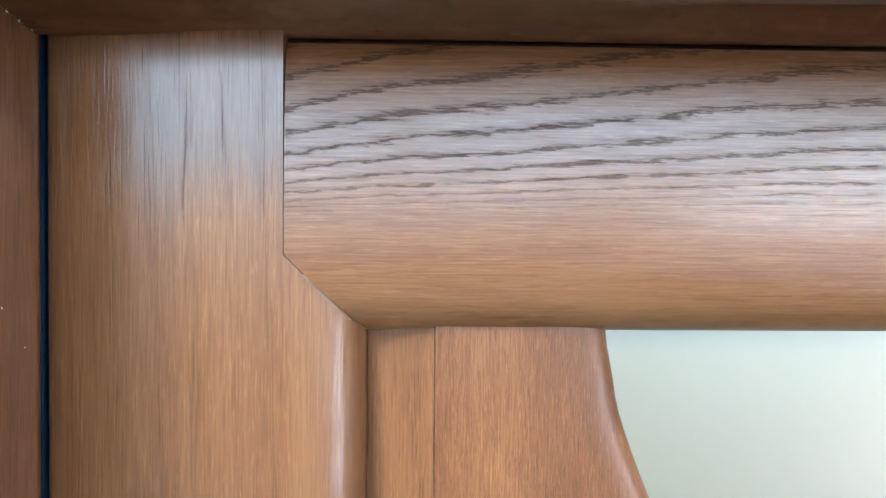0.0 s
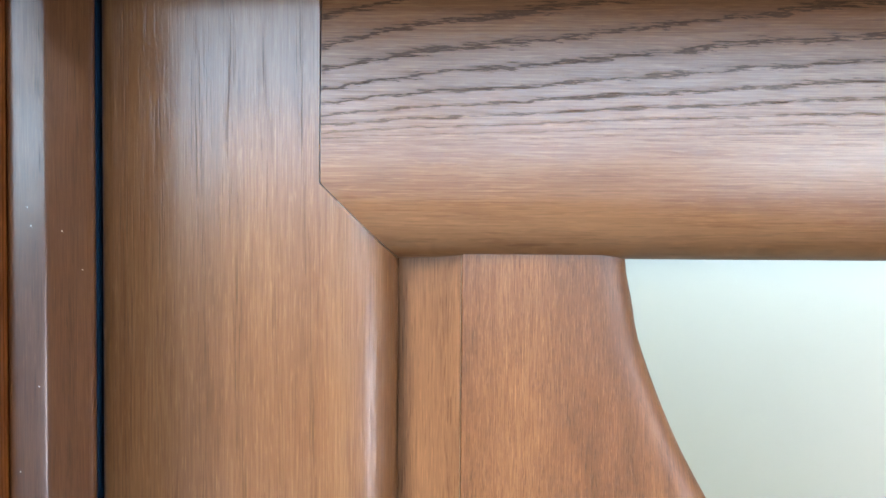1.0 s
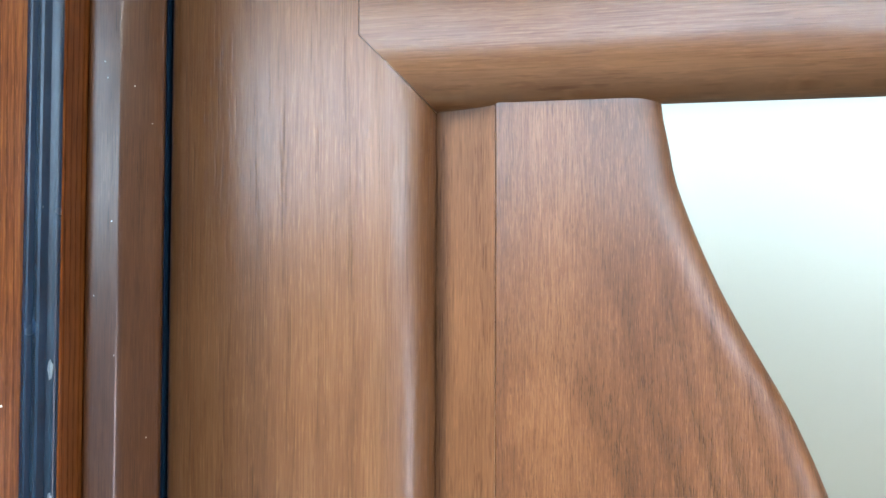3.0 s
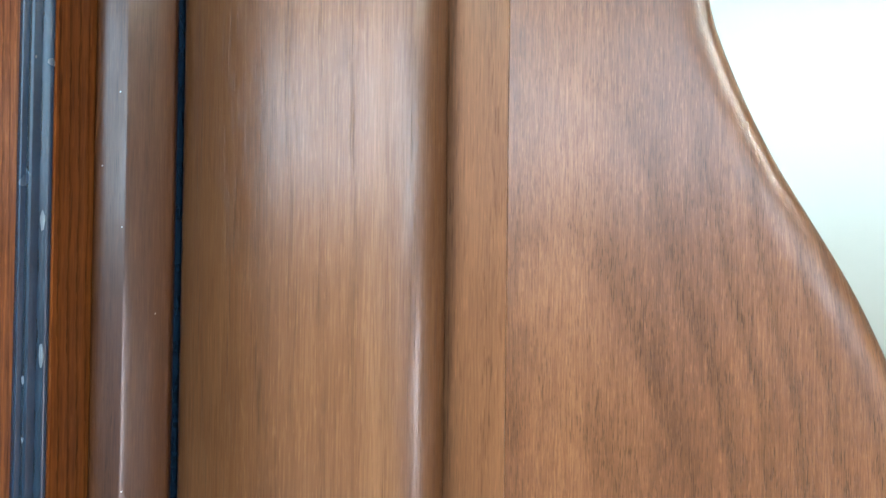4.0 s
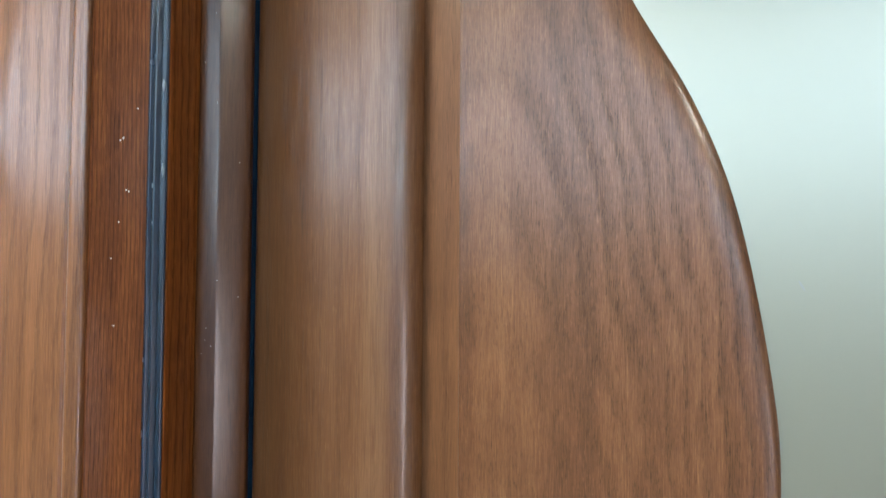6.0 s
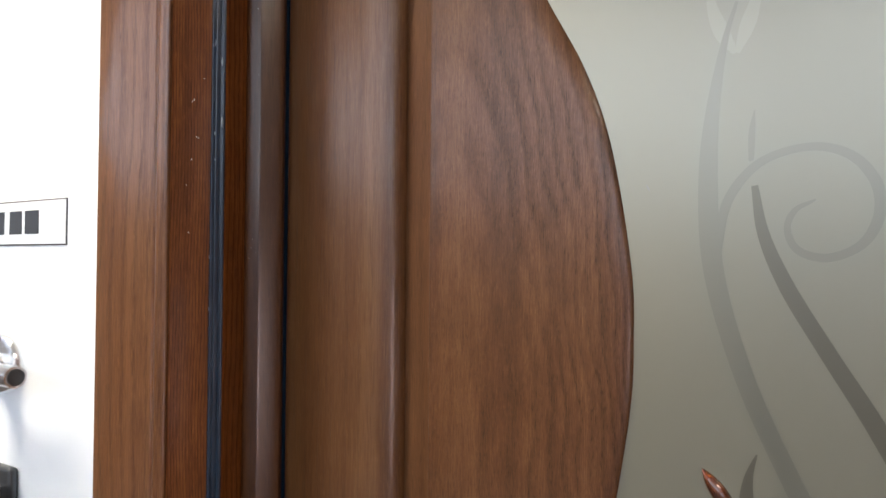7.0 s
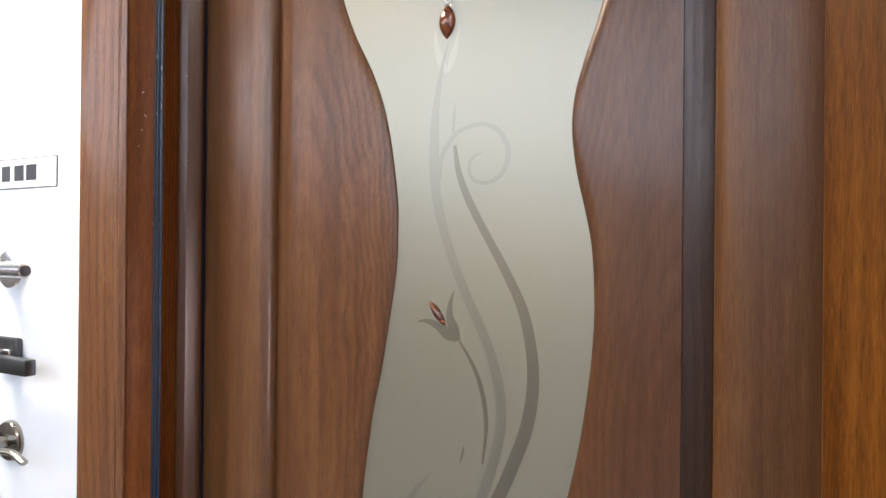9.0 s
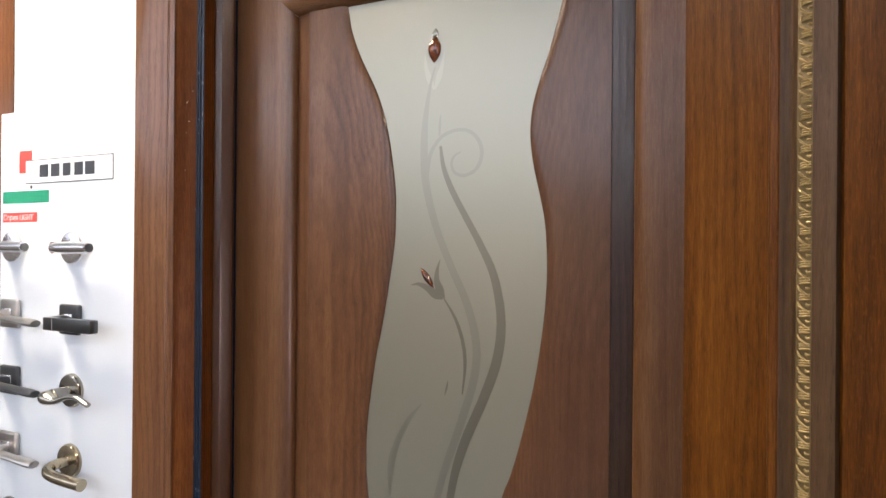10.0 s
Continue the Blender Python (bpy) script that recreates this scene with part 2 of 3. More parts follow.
scratch_mat = plain("scratched_glass", (0.30, 0.30, 0.29), 0.5, vary=0.1, bump=0)
dust_mat = plain("grey_dust", (0.10, 0.125, 0.15), 0.6, vary=0.4, scale=300, bump=0.05)
speck_mat = plain("plaster_speck", (0.75, 0.68, 0.58), 0.7, vary=0.1)
taupe = wood("taupe_patina", (0.060, 0.030, 0.014), (0.088, 0.047, 0.023), (0.122, 0.068, 0.035), ring=90, lines=0.15, seed=8.1, coat=0.12, coat_ior=1.5)


def frosted(name, colour, rough, coat, ior=2.9):
    m, t, p = nodes_of(name)
    co = t.nodes.new("ShaderNodeTexCoord")
    n = node(t, "ShaderNodeTexNoise", Scale=2.2, Detail=3.0)
    t.links.new(co.outputs["Object"], n.inputs["Vector"])
    c = mix(t, n.outputs["Fac"], tuple(v * 0.95 for v in colour), tuple(v * 1.04 for v in colour))
    t.links.new(c, p.inputs["Base Color"])
    p.inputs["Roughness"].default_value = rough
    p.inputs["Coat Weight"].default_value = coat
    p.inputs["Coat Roughness"].default_value = 0.3
    p.inputs["IOR"].default_value = ior
    p.inputs["Specular Tint"].default_value = (0.99, 0.99, 0.855, 1)
    return m


frost = frosted("satin_glass", (0.112, 0.105, 0.076), 0.32, 0.4, 3.0)
etched = frosted("clear_glass_line", (0.044, 0.037, 0.023), 0.30, 0.3, 2.5)
etched_pale = frosted("pale_glass_line", (0.060, 0.057, 0.043), 0.30, 0.4, 2.96)
etched_white = frosted("pale_glass_petal", (0.16, 0.15, 0.12), 0.28, 0.4, 3.0)


def amber_glass():
    m, t, p = nodes_of("amber_glass")
    co = t.nodes.new("ShaderNodeTexCoord")
    n = node(t, "ShaderNodeTexNoise", Scale=60.0, Detail=3.0)
    t.links.new(co.outputs["Object"], n.inputs["Vector"])
    t.links.new(ramp(t, n.outputs["Fac"], [(0.3, (0.03, 0.006, 0.002)), (0.52, (0.24, 0.055, 0.012)), (0.72, (0.50, 0.20, 0.05))]), p.inputs["Base Color"])
    p.inputs["Roughness"].default_value = 0.08
    p.inputs["Transmission Weight"].default_value = 0.35
    p.inputs["Coat Weight"].default_value = 1.0
    return m


amber = amber_glass()


def bead_glass():
    m, t, p = nodes_of("clear_bead_glass")
    p.inputs["Base Color"].default_value = (0.93, 0.94, 0.92, 1)
    p.inputs["Roughness"].default_value = 0.03
    p.inputs["Transmission Weight"].default_value = 0.92
    p.inputs["Coat Weight"].default_value = 0.5
    return m


clear_bead = bead_glass()


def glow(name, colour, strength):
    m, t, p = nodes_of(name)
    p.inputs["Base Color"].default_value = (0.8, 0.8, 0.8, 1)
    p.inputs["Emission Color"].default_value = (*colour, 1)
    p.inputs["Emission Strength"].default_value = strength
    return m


# glows of the unseen lamps and tiles added to light the door
panel_glow = glow("added_glow_tile", (0.73, 0.90, 1.20), 3.9)
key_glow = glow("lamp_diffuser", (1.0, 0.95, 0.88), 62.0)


# ---- builders ----
def part(name, bm, material, parent=None, label="", smooth=35.0):
    me = bpy.data.meshes.new(name)
    bmesh.ops.recalc_face_normals(bm, faces=bm.faces)
    bm.to_mesh(me)
    bm.free()
    me.materials.append(material)
    if smooth:
        me.shade_smooth()
        me.set_sharp_from_angle(angle=radians(smooth))
    ob = new(name, me)
    if parent is not None:
        ob.parent = parent
    if label:
        ob["label"] = label
    return ob


def thing(name, label, category, kind="", group="", at=(0, 0, 0)):
    ob = new(name)
    ob.location = at
    ob.empty_display_size = 0.05
    return tagged(ob, label, category, group, kind)


def box(bm, x0, x1, y0, y1, z0, z1, bevel=0.0, seg=2):
    m = Matrix.LocRotScale(((x0 + x1) / 2, (y0 + y1) / 2, (z0 + z1) / 2), None, (x1 - x0, y1 - y0, z1 - z0))
    made = bmesh.ops.create_cube(bm, size=1.0, matrix=m)["verts"]
    if bevel:
        edges = list({e for v in made for e in v.link_edges})
        bmesh.ops.bevel(bm, geom=edges, offset=bevel, segments=seg, affect="EDGES", profile=0.5)
    return bm


def loft(rings, closed=True, caps=True):
    """A skin over rows of points; closed: each row is a loop."""
    bm = bmesh.new()
    rows = [[bm.verts.new(p) for p in r] for r in rings]
    n = len(rows[0])
    for a, b in zip(rows, rows[1:]):
        for i in range(n if closed else n - 1):
            j = (i + 1) % n
            bm.faces.new((a[i], a[j], b[j], b[i]))
    if caps and closed:
        bm.faces.new(rows[0])
        bm.faces.new(rows[-1][::-1])
    return bm


def spline(knots, count):
    """A smooth line through the knots."""
    k = [Vector(p) for p in knots]
    k = [2 * k[0] - k[1], *k, 2 * k[-1] - k[-2]]
    out, spans = [], len(k) - 3
    for i in range(count):
        s = min(i / (count - 1) * spans, spans - 1e-6)
        n, u = int(s), s - int(s)
        a, b, c, d = k[n:n + 4]
        out.append(0.5 * (2 * b + (c - a) * u + (2 * a - 5 * b + 4 * c - d) * u * u + (3 * b - a - 3 * c + d) * u ** 3))
    return out


def tube(points, radii, sides=12, flat=1.0, up=(0, 0, 1)):
    """A tapered rod along points; flat squeezes it along up."""
    rings = []
    for i, p in enumerate(points):
        a, b = points[max(0, i - 1)], points[min(len(points) - 1, i + 1)]
        ahead = (b - a).normalized()
        side = ahead.cross(Vector(up)).normalized()
        top = side.cross(ahead).normalized()
        r = radii[i] if isinstance(radii, (list, tuple)) else radii
        rings.append([p + side * r * math.cos(w) + top * r * flat * math.sin(w) for w in (math.tau * j / sides for j in range(sides))])
    return loft(rings)


def curve_of(knots):
    """x (or y) as a smooth function of the first value of the knots, which fall or rise steadily."""
    pts = spline([(a, b, 0) for a, b in knots], 40 * len(knots))
    xs, ys = [p.x for p in pts], [p.y for p in pts]
    if xs[0] > xs[-1]:
        xs, ys = xs[::-1], ys[::-1]
    return lambda v: float(np.interp(v, xs, ys))


# ---- the room ----
def slab(name, x0, x1, y0, y1, z0, z1, material, label, category):
    ob = part(name, box(bmesh.new(), x0, x1, y0, y1, z0, z1), material, smooth=0)
    return tagged(ob, label, category, kind="structure")


slab("floor", ROOM_X0 - 0.2, ROOM_X1 + 0.2, ROOM_Y0 - 0.2, ROOM_Y1 + 0.3, -0.1, 0.0, grey_floor, "dark brown tiled showroom floor", "floor")
slab("ceiling", ROOM_X0 - 0.2, ROOM_X1 + 0.2, ROOM_Y0 - 0.2, ROOM_Y1 + 0.3, ROOM_Z, ROOM_Z + 0.1, white_paint, "plain white showroom ceiling", "ceiling")
slab("wall_west", ROOM_X0 - 0.15, ROOM_X0, ROOM_Y0, ROOM_Y1, 0, ROOM_Z, brown_paint, "brown-grey painted side wall", "wall")
slab("wall_north", ROOM_X0, ROOM_X1, 0.09, ROOM_Y1 + 0.1, 0, ROOM_Z, white_paint, "plain white wall behind the displayed doors", "wall")


def pierced_wall(name, label, across, holes, put, paint):
    """A wall between two ends with openings (start, end, sill, head); put(a, b, z0, z1) gives a block's bounds."""
    bm = bmesh.new()
    cuts = sorted({across[0], across[1], *(v for h in holes for v in h[:2])})
    for a, b in zip(cuts, cuts[1:]):
        z = 0.0
        for h in sorted((h for h in holes if h[0] <= a and b <= h[1]), key=lambda h: h[2]):
            box(bm, *put(a, b, z, h[2]))
            z = h[3]
        box(bm, *put(a, b, z, ROOM_Z))
    tagged(part(name, bm, paint, smooth=0), label, "wall", kind="structure")


# unseen wall, set close to block light from the right and tint the sheen
pierced_wall("wall_east", "unseen pale mauve wall with two openings added for fill light", (ROOM_Y0, ROOM_Y1), [(-1.98, -1.62, 0.70, 1.52), (-5.8, -2.2, 2.02, 2.66)], lambda a, b, z0, z1: (ROOM_X1, ROOM_X1 + 0.15, a, b, z0, z1), dim_wall)
pierced_wall("wall_south", "unseen beige end wall with a tall opening added for fill light", (ROOM_X0, ROOM_X1), [(-6.0, -3.4, 0.3, 2.6)], lambda a, b, z0, z1: (a, b, ROOM_Y0 - 0.15, ROOM_Y0, z0, z1), end_paint)


def front_walls():
    # the display wall beside and over the door frame
    for name, x0, x1, z0 in (("wall_display_left", ROOM_X0, -0.05, 0.0), ("wall_display_right", LEAF_W + 0.05, ROOM_X1, 0.0), ("wall_display_top", -0.05, LEAF_W + 0.05, LEAF_TOP + 0.05)):
        slab(name, x0, x1, WALL_Y, 0.09, z0, ROOM_Z, cool_paint, "white wall round the displayed door", "wall")


front_walls()


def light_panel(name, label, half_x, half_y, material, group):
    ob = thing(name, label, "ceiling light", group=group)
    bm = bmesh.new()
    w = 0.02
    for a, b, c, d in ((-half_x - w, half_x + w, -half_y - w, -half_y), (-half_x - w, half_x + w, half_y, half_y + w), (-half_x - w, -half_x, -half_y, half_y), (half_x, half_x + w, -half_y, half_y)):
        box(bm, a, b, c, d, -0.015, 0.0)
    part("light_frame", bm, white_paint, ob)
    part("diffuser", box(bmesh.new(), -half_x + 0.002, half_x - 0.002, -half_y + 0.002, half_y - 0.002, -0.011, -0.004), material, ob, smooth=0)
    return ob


def added_ceiling_lights():
    # key light out of view, set to match shadow edges on the leaf
    lamp = light_panel("added_lamp", "unseen square ceiling lamp added as key light close to the door", 0.28, 0.28, key_glow, "ceiling lamps")
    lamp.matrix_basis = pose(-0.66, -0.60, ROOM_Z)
    # made-up second lamp: the oak door blocks it from the right stile
    small = light_panel("added_lamp", "small unseen ceiling lamp added so the oak door casts shade", 0.15, 0.15, key_glow, "ceiling lamps")
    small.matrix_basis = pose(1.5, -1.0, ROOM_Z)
    # unseen glowing tiles, added for the bluish sheen on lacquer and glass
    first = light_panel("added_glow_tile", "unseen cool white glowing ceiling tile added for reflections", 0.92, 0.69, panel_glow, "luminous ceiling tiles")
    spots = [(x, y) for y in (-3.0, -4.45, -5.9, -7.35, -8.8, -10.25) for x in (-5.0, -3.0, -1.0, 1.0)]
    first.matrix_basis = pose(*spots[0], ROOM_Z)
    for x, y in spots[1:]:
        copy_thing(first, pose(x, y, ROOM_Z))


added_ceiling_lights()

# ---- door leaf ----
JOINT = 0.0998            # where stile and rail meet, from the leaf's edge
INNER = 0.1308            # inner edge of the stile's rounding
PANEL_X = 0.1592          # start of the panel's flat field
RAIL_Z = 1.921            # start of the top rail's rounding
BOT_Z = 0.26
GLASS_Y = 0.0055


def rounding(u):
    """Depth of the rounded inner edge at u metres past the joint."""
    s = max(0.0, min(1.0, u / (INNER - JOINT)))
    return -0.0126 + 0.0199 * (1 - math.sqrt(max(0.0, 1 - s ** 2.15)))


stile_face = curve_of([(0.003, 0.0085), (0.0038, 0.0030), (0.0052, -0.0008), (0.0090, -0.0032), (0.0170, -0.0054), (0.032, -0.0081), (0.055, -0.0106), (0.078, -0.0121), (0.0998, -0.0126)])
# the rail stays nearly level until close to its rounding
rail_face = curve_of([(0.003, 0.0085), (0.0038, -0.0010), (0.0056, -0.0060), (0.0095, -0.0080), (0.0150, -0.0093), (0.024, -0.0104), (0.038, -0.0115), (0.055, -0.0122), (0.070, -0.0126), (0.083, -0.0128), (0.092, -0.0128), (0.0998, -0.0126)])
ROUND_U = [(INNER - JOINT) * (1 - (1 - i / 14) ** 2.2) for i in range(15)]


def join(*pieces):
    out = bmesh.new()
    for piece in pieces:
        me = bpy.data.meshes.new("piece")
        piece.to_mesh(me)
        piece.free()
        out.from_mesh(me)
        bpy.data.meshes.remove(me)
    return out


def stile(side):
    def skin(prof, ends):
        rows = [[(x if side == "L" else LEAF_W - x, y, ends(x, n)) for x, y in prof] for n in range(2)]
        return loft(rows, closed=False)
    flat = [(0.0036, 0.034)] + [(x, stile_face(x)) for x in (0.0036 + (JOINT - 0.0036) * (i / 30) ** 1.5 for i in range(31))] + [(JOINT, 0.034)]
    bend = [(JOINT + u, rounding(u)) for u in ROUND_U] + [(INNER, 0.034)]
    return join(skin(flat, lambda x, n: LEAF_TOP - 0.0036 if n else LEAF_BOTTOM),
                skin(bend, lambda x, n: RAIL_Z - (x - JOINT) if n else BOT_Z + (x - JOINT)))


def rail(top):
    zs = [LEAF_TOP - 0.0036 - (LEAF_TOP - 0.0036 - RAIL_Z) * i / 24 for i in range(25)] if top else [LEAF_BOTTOM + (BOT_Z - LEAF_BOTTOM) * i / 24 for i in range(25)]
    span = LEAF_TOP - RAIL_Z
    prof = []
    for z in zs:
        d = (LEAF_TOP - z) if top else min(span, z - LEAF_BOTTOM)
        prof.append((z, rail_face(min(JOINT, max(0.0036, JOINT * d / span))), 0.0))
    for u in ROUND_U[1:]:
        prof.append((RAIL_Z - u if top else BOT_Z + u, rounding(u), u))
    prof = [(zs[0], 0.034, 0.0)] + prof + [(prof[-1][0], 0.034, prof[-1][2])]
    g = 0.0004
    rings = []
    for k in range(2):
        rings.append([((JOINT + g + u) if k == 0 else LEAF_W - (JOINT + g + u), y, z) for z, y, u in prof])
    return loft(rings, caps=False)


WAVE_L = [(z, x) for z, x in ((1.93, 0.2025), (1.895, 0.2025), (1.878, 0.2052), (1.859, 0.2092), (1.822, 0.2241), (1.772, 0.2506), (1.723, 0.2675), (1.652, 0.2797), (1.609, 0.2814),
                               (1.562, 0.2788), (1.471, 0.2635), (1.417, 0.2518), (1.337, 0.2402), (1.283, 0.2382), (1.231, 0.2425), (1.13, 0.262), (1.02, 0.280), (0.90, 0.272), (0.78, 0.246), (0.62, 0.236), (0.40, 0.25))]
WAVE_R = [(z, x) for z, x in ((1.93, 0.514), (1.895, 0.511), (1.856, 0.506), (1.802, 0.4915), (1.764, 0.4785), (1.733, 0.4700), (1.701, 0.4675), (1.664, 0.4720), (1.623, 0.4815), (1.588, 0.4875),
                               (1.532, 0.4895), (1.472, 0.4850), (1.405, 0.4745), (1.337, 0.4585), (1.294, 0.446), (1.25, 0.431), (1.13, 0.41), (1.02, 0.42), (0.90, 0.446), (0.70, 0.47), (0.40, 0.45))]


def to_leaf(knots):
    return [(2.01 + 1.133 * (z - 1.9994), 1.133 * x) for z, x in knots]


wave_left, wave_right = curve_of(to_leaf(WAVE_L)), curve_of(to_leaf(WAVE_R))


def panel(side):
    rows = []
    z, top = BOT_Z + 0.012, 1.905
    zs = [z + (top - z) * i / 230 for i in range(231)]
    for z in zs:
        w = wave_left(z) if side == "L" else LEAF_W - wave_right(z)
        row = [(PANEL_X - 0.0008, 0.02), (PANEL_X - 0.0008, 0.0006), (PANEL_X - 0.0003, 0.0001), (PANEL_X + 0.001, 0.0)]
        edge = wave_left if side == "L" else wave_right
        round_w = 0.0155 * math.hypot(1, (edge(z + 0.004) - edge(z - 0.004)) / 0.008)
        flat_end = w - round_w
        row += [(PANEL_X + (flat_end - PANEL_X) * i / 5, 0.0) for i in range(1, 6)]
        for i in range(1, 11):
            a = math.pi / 2 * i / 10
            row.append((flat_end + round_w * math.sin(a), 0.0065 * (1 - math.cos(a))))
        row.append((w, 0.02))
        rows.append([(x if side == "L" else LEAF_W - x, y, z) for x, y in row])
    return loft(rows)


def bevel_strip(side):
    prof = [(INNER + 0.0002, 0.020), (INNER + 0.0002, 0.0070), (INNER + 0.0012, 0.0065), (PANEL_X - 0.0010, 0.0012), (PANEL_X - 0.0010, 0.020)]
    return loft([[(x if side == "L" else LEAF_W - x, y, z) for x, y in prof] for z in (BOT_Z + 0.012, 1.905)])


door = thing("door_1", "closed reddish-brown stained wooden door with frosted glass", "door", kind="structure")
part("stile", stile("L"), stile_wood, door)
part("stile", stile("R"), stile_wood_r, door)
part("top_rail", rail(True), rail_wood, door, "top rail with bold dark cathedral grain")
part("bottom_rail", rail(False), rail_wood, door)
part("panel", panel("L"), panel_wood, door, "raised wavy-edged wooden panel")
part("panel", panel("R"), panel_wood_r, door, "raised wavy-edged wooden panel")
part("panel_bevel", bevel_strip("L"), bevel_wood, door)
part("panel_bevel", bevel_strip("R"), bevel_wood_r, door, "grey-brown streaky strip beside the panel, darker than the left one")
pane = part("glass_pane", box(bmesh.new(), 0.157, 0.643, GLASS_Y, GLASS_Y + 0.006, BOT_Z, 1.93), frost, door, "satin frosted white glass with etched flowers", smooth=0)


def ribbon(knots, widths, count=60, lift=0.00012):
    """A flat etched line on the glass: knots of x, z and their widths."""
    line = spline([(x, 0, z) for x, z in knots], count)
    wide = [p.x for p in spline([(w, 0, 0) for w in widths], count)]
    rings = []
    for i, p in enumerate(line):
        d = (line[min(count - 1, i + 1)] - line[max(0, i - 1)]).normalized()
        s = Vector((-d.z, 0, d.x)) * max(wide[i], 0.0003) / 2
        rings.append([(p.x + s.x, GLASS_Y - lift, p.z + s.z), (p.x - s.x, GLASS_Y - lift, p.z - s.z), (p.x - s.x, GLASS_Y + 0.0003, p.z - s.z), (p.x + s.x, GLASS_Y + 0.0003, p.z + s.z)])
    return loft(rings)


STEM_A = [(0.383, 1.780), (0.376, 1.757), (0.369, 1.717), (0.366, 1.678), (0.367, 1.630), (0.374, 1.590), (0.390, 1.540), (0.412, 1.491), (0.438, 1.438), (0.452, 1.385), (0.449, 1.335), (0.428, 1.268), (0.397, 1.178), (0.380, 1.08), (0.395, 0.96)]
STEM_B = [(0.393, 1.665), (0.398, 1.635), (0.411, 1.603), (0.432, 1.566), (0.458, 1.522), (0.479, 1.478), (0.4895, 1.420), (0.484, 1.365), (0.463, 1.307), (0.434, 1.241), (0.416, 1.178), (0.405, 1.08), (0.425, 0.96)]
STEM_C = [(0.400, 1.447), (0.418, 1.420), (0.430, 1.390), (0.435, 1.355), (0.431, 1.312)]
SWIRL = [(0.369, 1.600), (0.372, 1.628), (0.377, 1.655), (0.391, 1.675), (0.408, 1.684), (0.428, 1.686), (0.445, 1.679), (0.456, 1.664), (0.458, 1.647), (0.452, 1.632), (0.442, 1.624), (0.429, 1.621), (0.416, 1.626), (0.411, 1.638), (0.415, 1.649), (0.426, 1.655)]
part("etched_stem", ribbon(STEM_A, [0.002, 0.004, 0.008, 0.0115, 0.0125, 0.012, 0.0115, 0.0115, 0.012, 0.0125, 0.0125, 0.012, 0.011, 0.01, 0.008]), etched_pale, pane, "wide pale clear line on frosted glass")
part("etched_stem", ribbon(STEM_B, [0.004, 0.007, 0.009, 0.0095, 0.0105, 0.012, 0.0135, 0.0145, 0.0145, 0.014, 0.012, 0.01, 0.008], lift=0.00022), etched, pane, "wide brownish clear line on frosted glass")
part("etched_stem", ribbon(STEM_C, [0.002, 0.0045, 0.0055, 0.005, 0.002], lift=0.00016), etched, pane)
part("etched_swirl", ribbon(SWIRL, [0.003, 0.005, 0.006, 0.0055, 0.005, 0.005, 0.0055, 0.006, 0.006, 0.0055, 0.005, 0.005, 0.0045, 0.004, 0.0035, 0.0015], 90, lift=0.00018), etched_pale, pane, "pale etched spiral tendril")
part("etched_petal", ribbon([(0.346, 1.464), (0.358, 1.4655), (0.372, 1.461), (0.386, 1.452), (0.398, 1.447)], [0.001, 0.005, 0.009, 0.013, 0.006], 24, lift=0.00010), etched, pane)
part("etched_petal", ribbon([(0.394, 1.502), (0.3895, 1.488), (0.3885, 1.472), (0.394, 1.458), (0.400, 1.446)], [0.001, 0.005, 0.009, 0.013, 0.005], 24, lift=0.00019), etched, pane)
part("etched_mark", ribbon([(0.408, 1.329), (0.406, 1.319), (0.403, 1.308)], [0.0008, 0.003, 0.0008], 10), etched, pane)
part("etched_mark", ribbon([(0.393, 1.711), (0.3915, 1.697), (0.391, 1.680)], [0.0008, 0.004, 0.003], 10), etched_pale, pane)
part("etched_leaf", ribbon([(0.366, 1.292), (0.345, 1.268), (0.325, 1.232), (0.314, 1.195), (0.312, 1.150)], [0.001, 0.007, 0.010, 0.012, 0.004], 24), etched_pale, pane)
part("etched_petal", ribbon([(0.366, 1.800), (0.368, 1.780), (0.374, 1.762), (0.382, 1.748)], [0.001, 0.006, 0.009, 0.003], 20, lift=0.00006), etched_white, pane)
part("etched_petal", ribbon([(0.398, 1.800), (0.394, 1.780), (0.389, 1.764), (0.383, 1.748)], [0.001, 0.006, 0.009, 0.003], 20, lift=0.00009), etched_white, pane)


def glass_drop(a, b, width, height, material, name, label):
    """A pointed lens-shaped glass drop from a to b, glued on the pane."""
    a, b = Vector((a[0], GLASS_Y, a[1])), Vector((b[0], GLASS_Y, b[1]))
    d = (b - a).normalized()
    s = Vector((-d.z, 0, d.x))
    rings = []
    for i in range(17):
        f = i / 16
        w = width / 2 * max(0.02, math.sin(math.pi * f) ** 0.8)
        c = a.lerp(b, f)
        h = height * (w / (width / 2))
        rings.append([c + s * w * math.cos(q) + Vector((0, -h * math.sin(q), 0)) for q in (math.pi * j / 12 for j in range(13))])
    return part(name, loft(rings), material, pane, label, smooth=60)


glass_drop((0.3825, 1.826), (0.3815, 1.786), 0.021, 0.007, amber, "glass_drop", "glossy amber glass drop")
glass_drop((0.3835, 1.836), (0.3825, 1.818), 0.010, 0.005, clear_bead, "glass_drop", "clear glass tip")
glass_drop((0.362, 1.489), (0.3835, 1.461), 0.0105, 0.005, amber, "glass_drop", "dark red glass drop")

# ---- door frame ----
MITRE = 0.0004            # open joint at the mitres


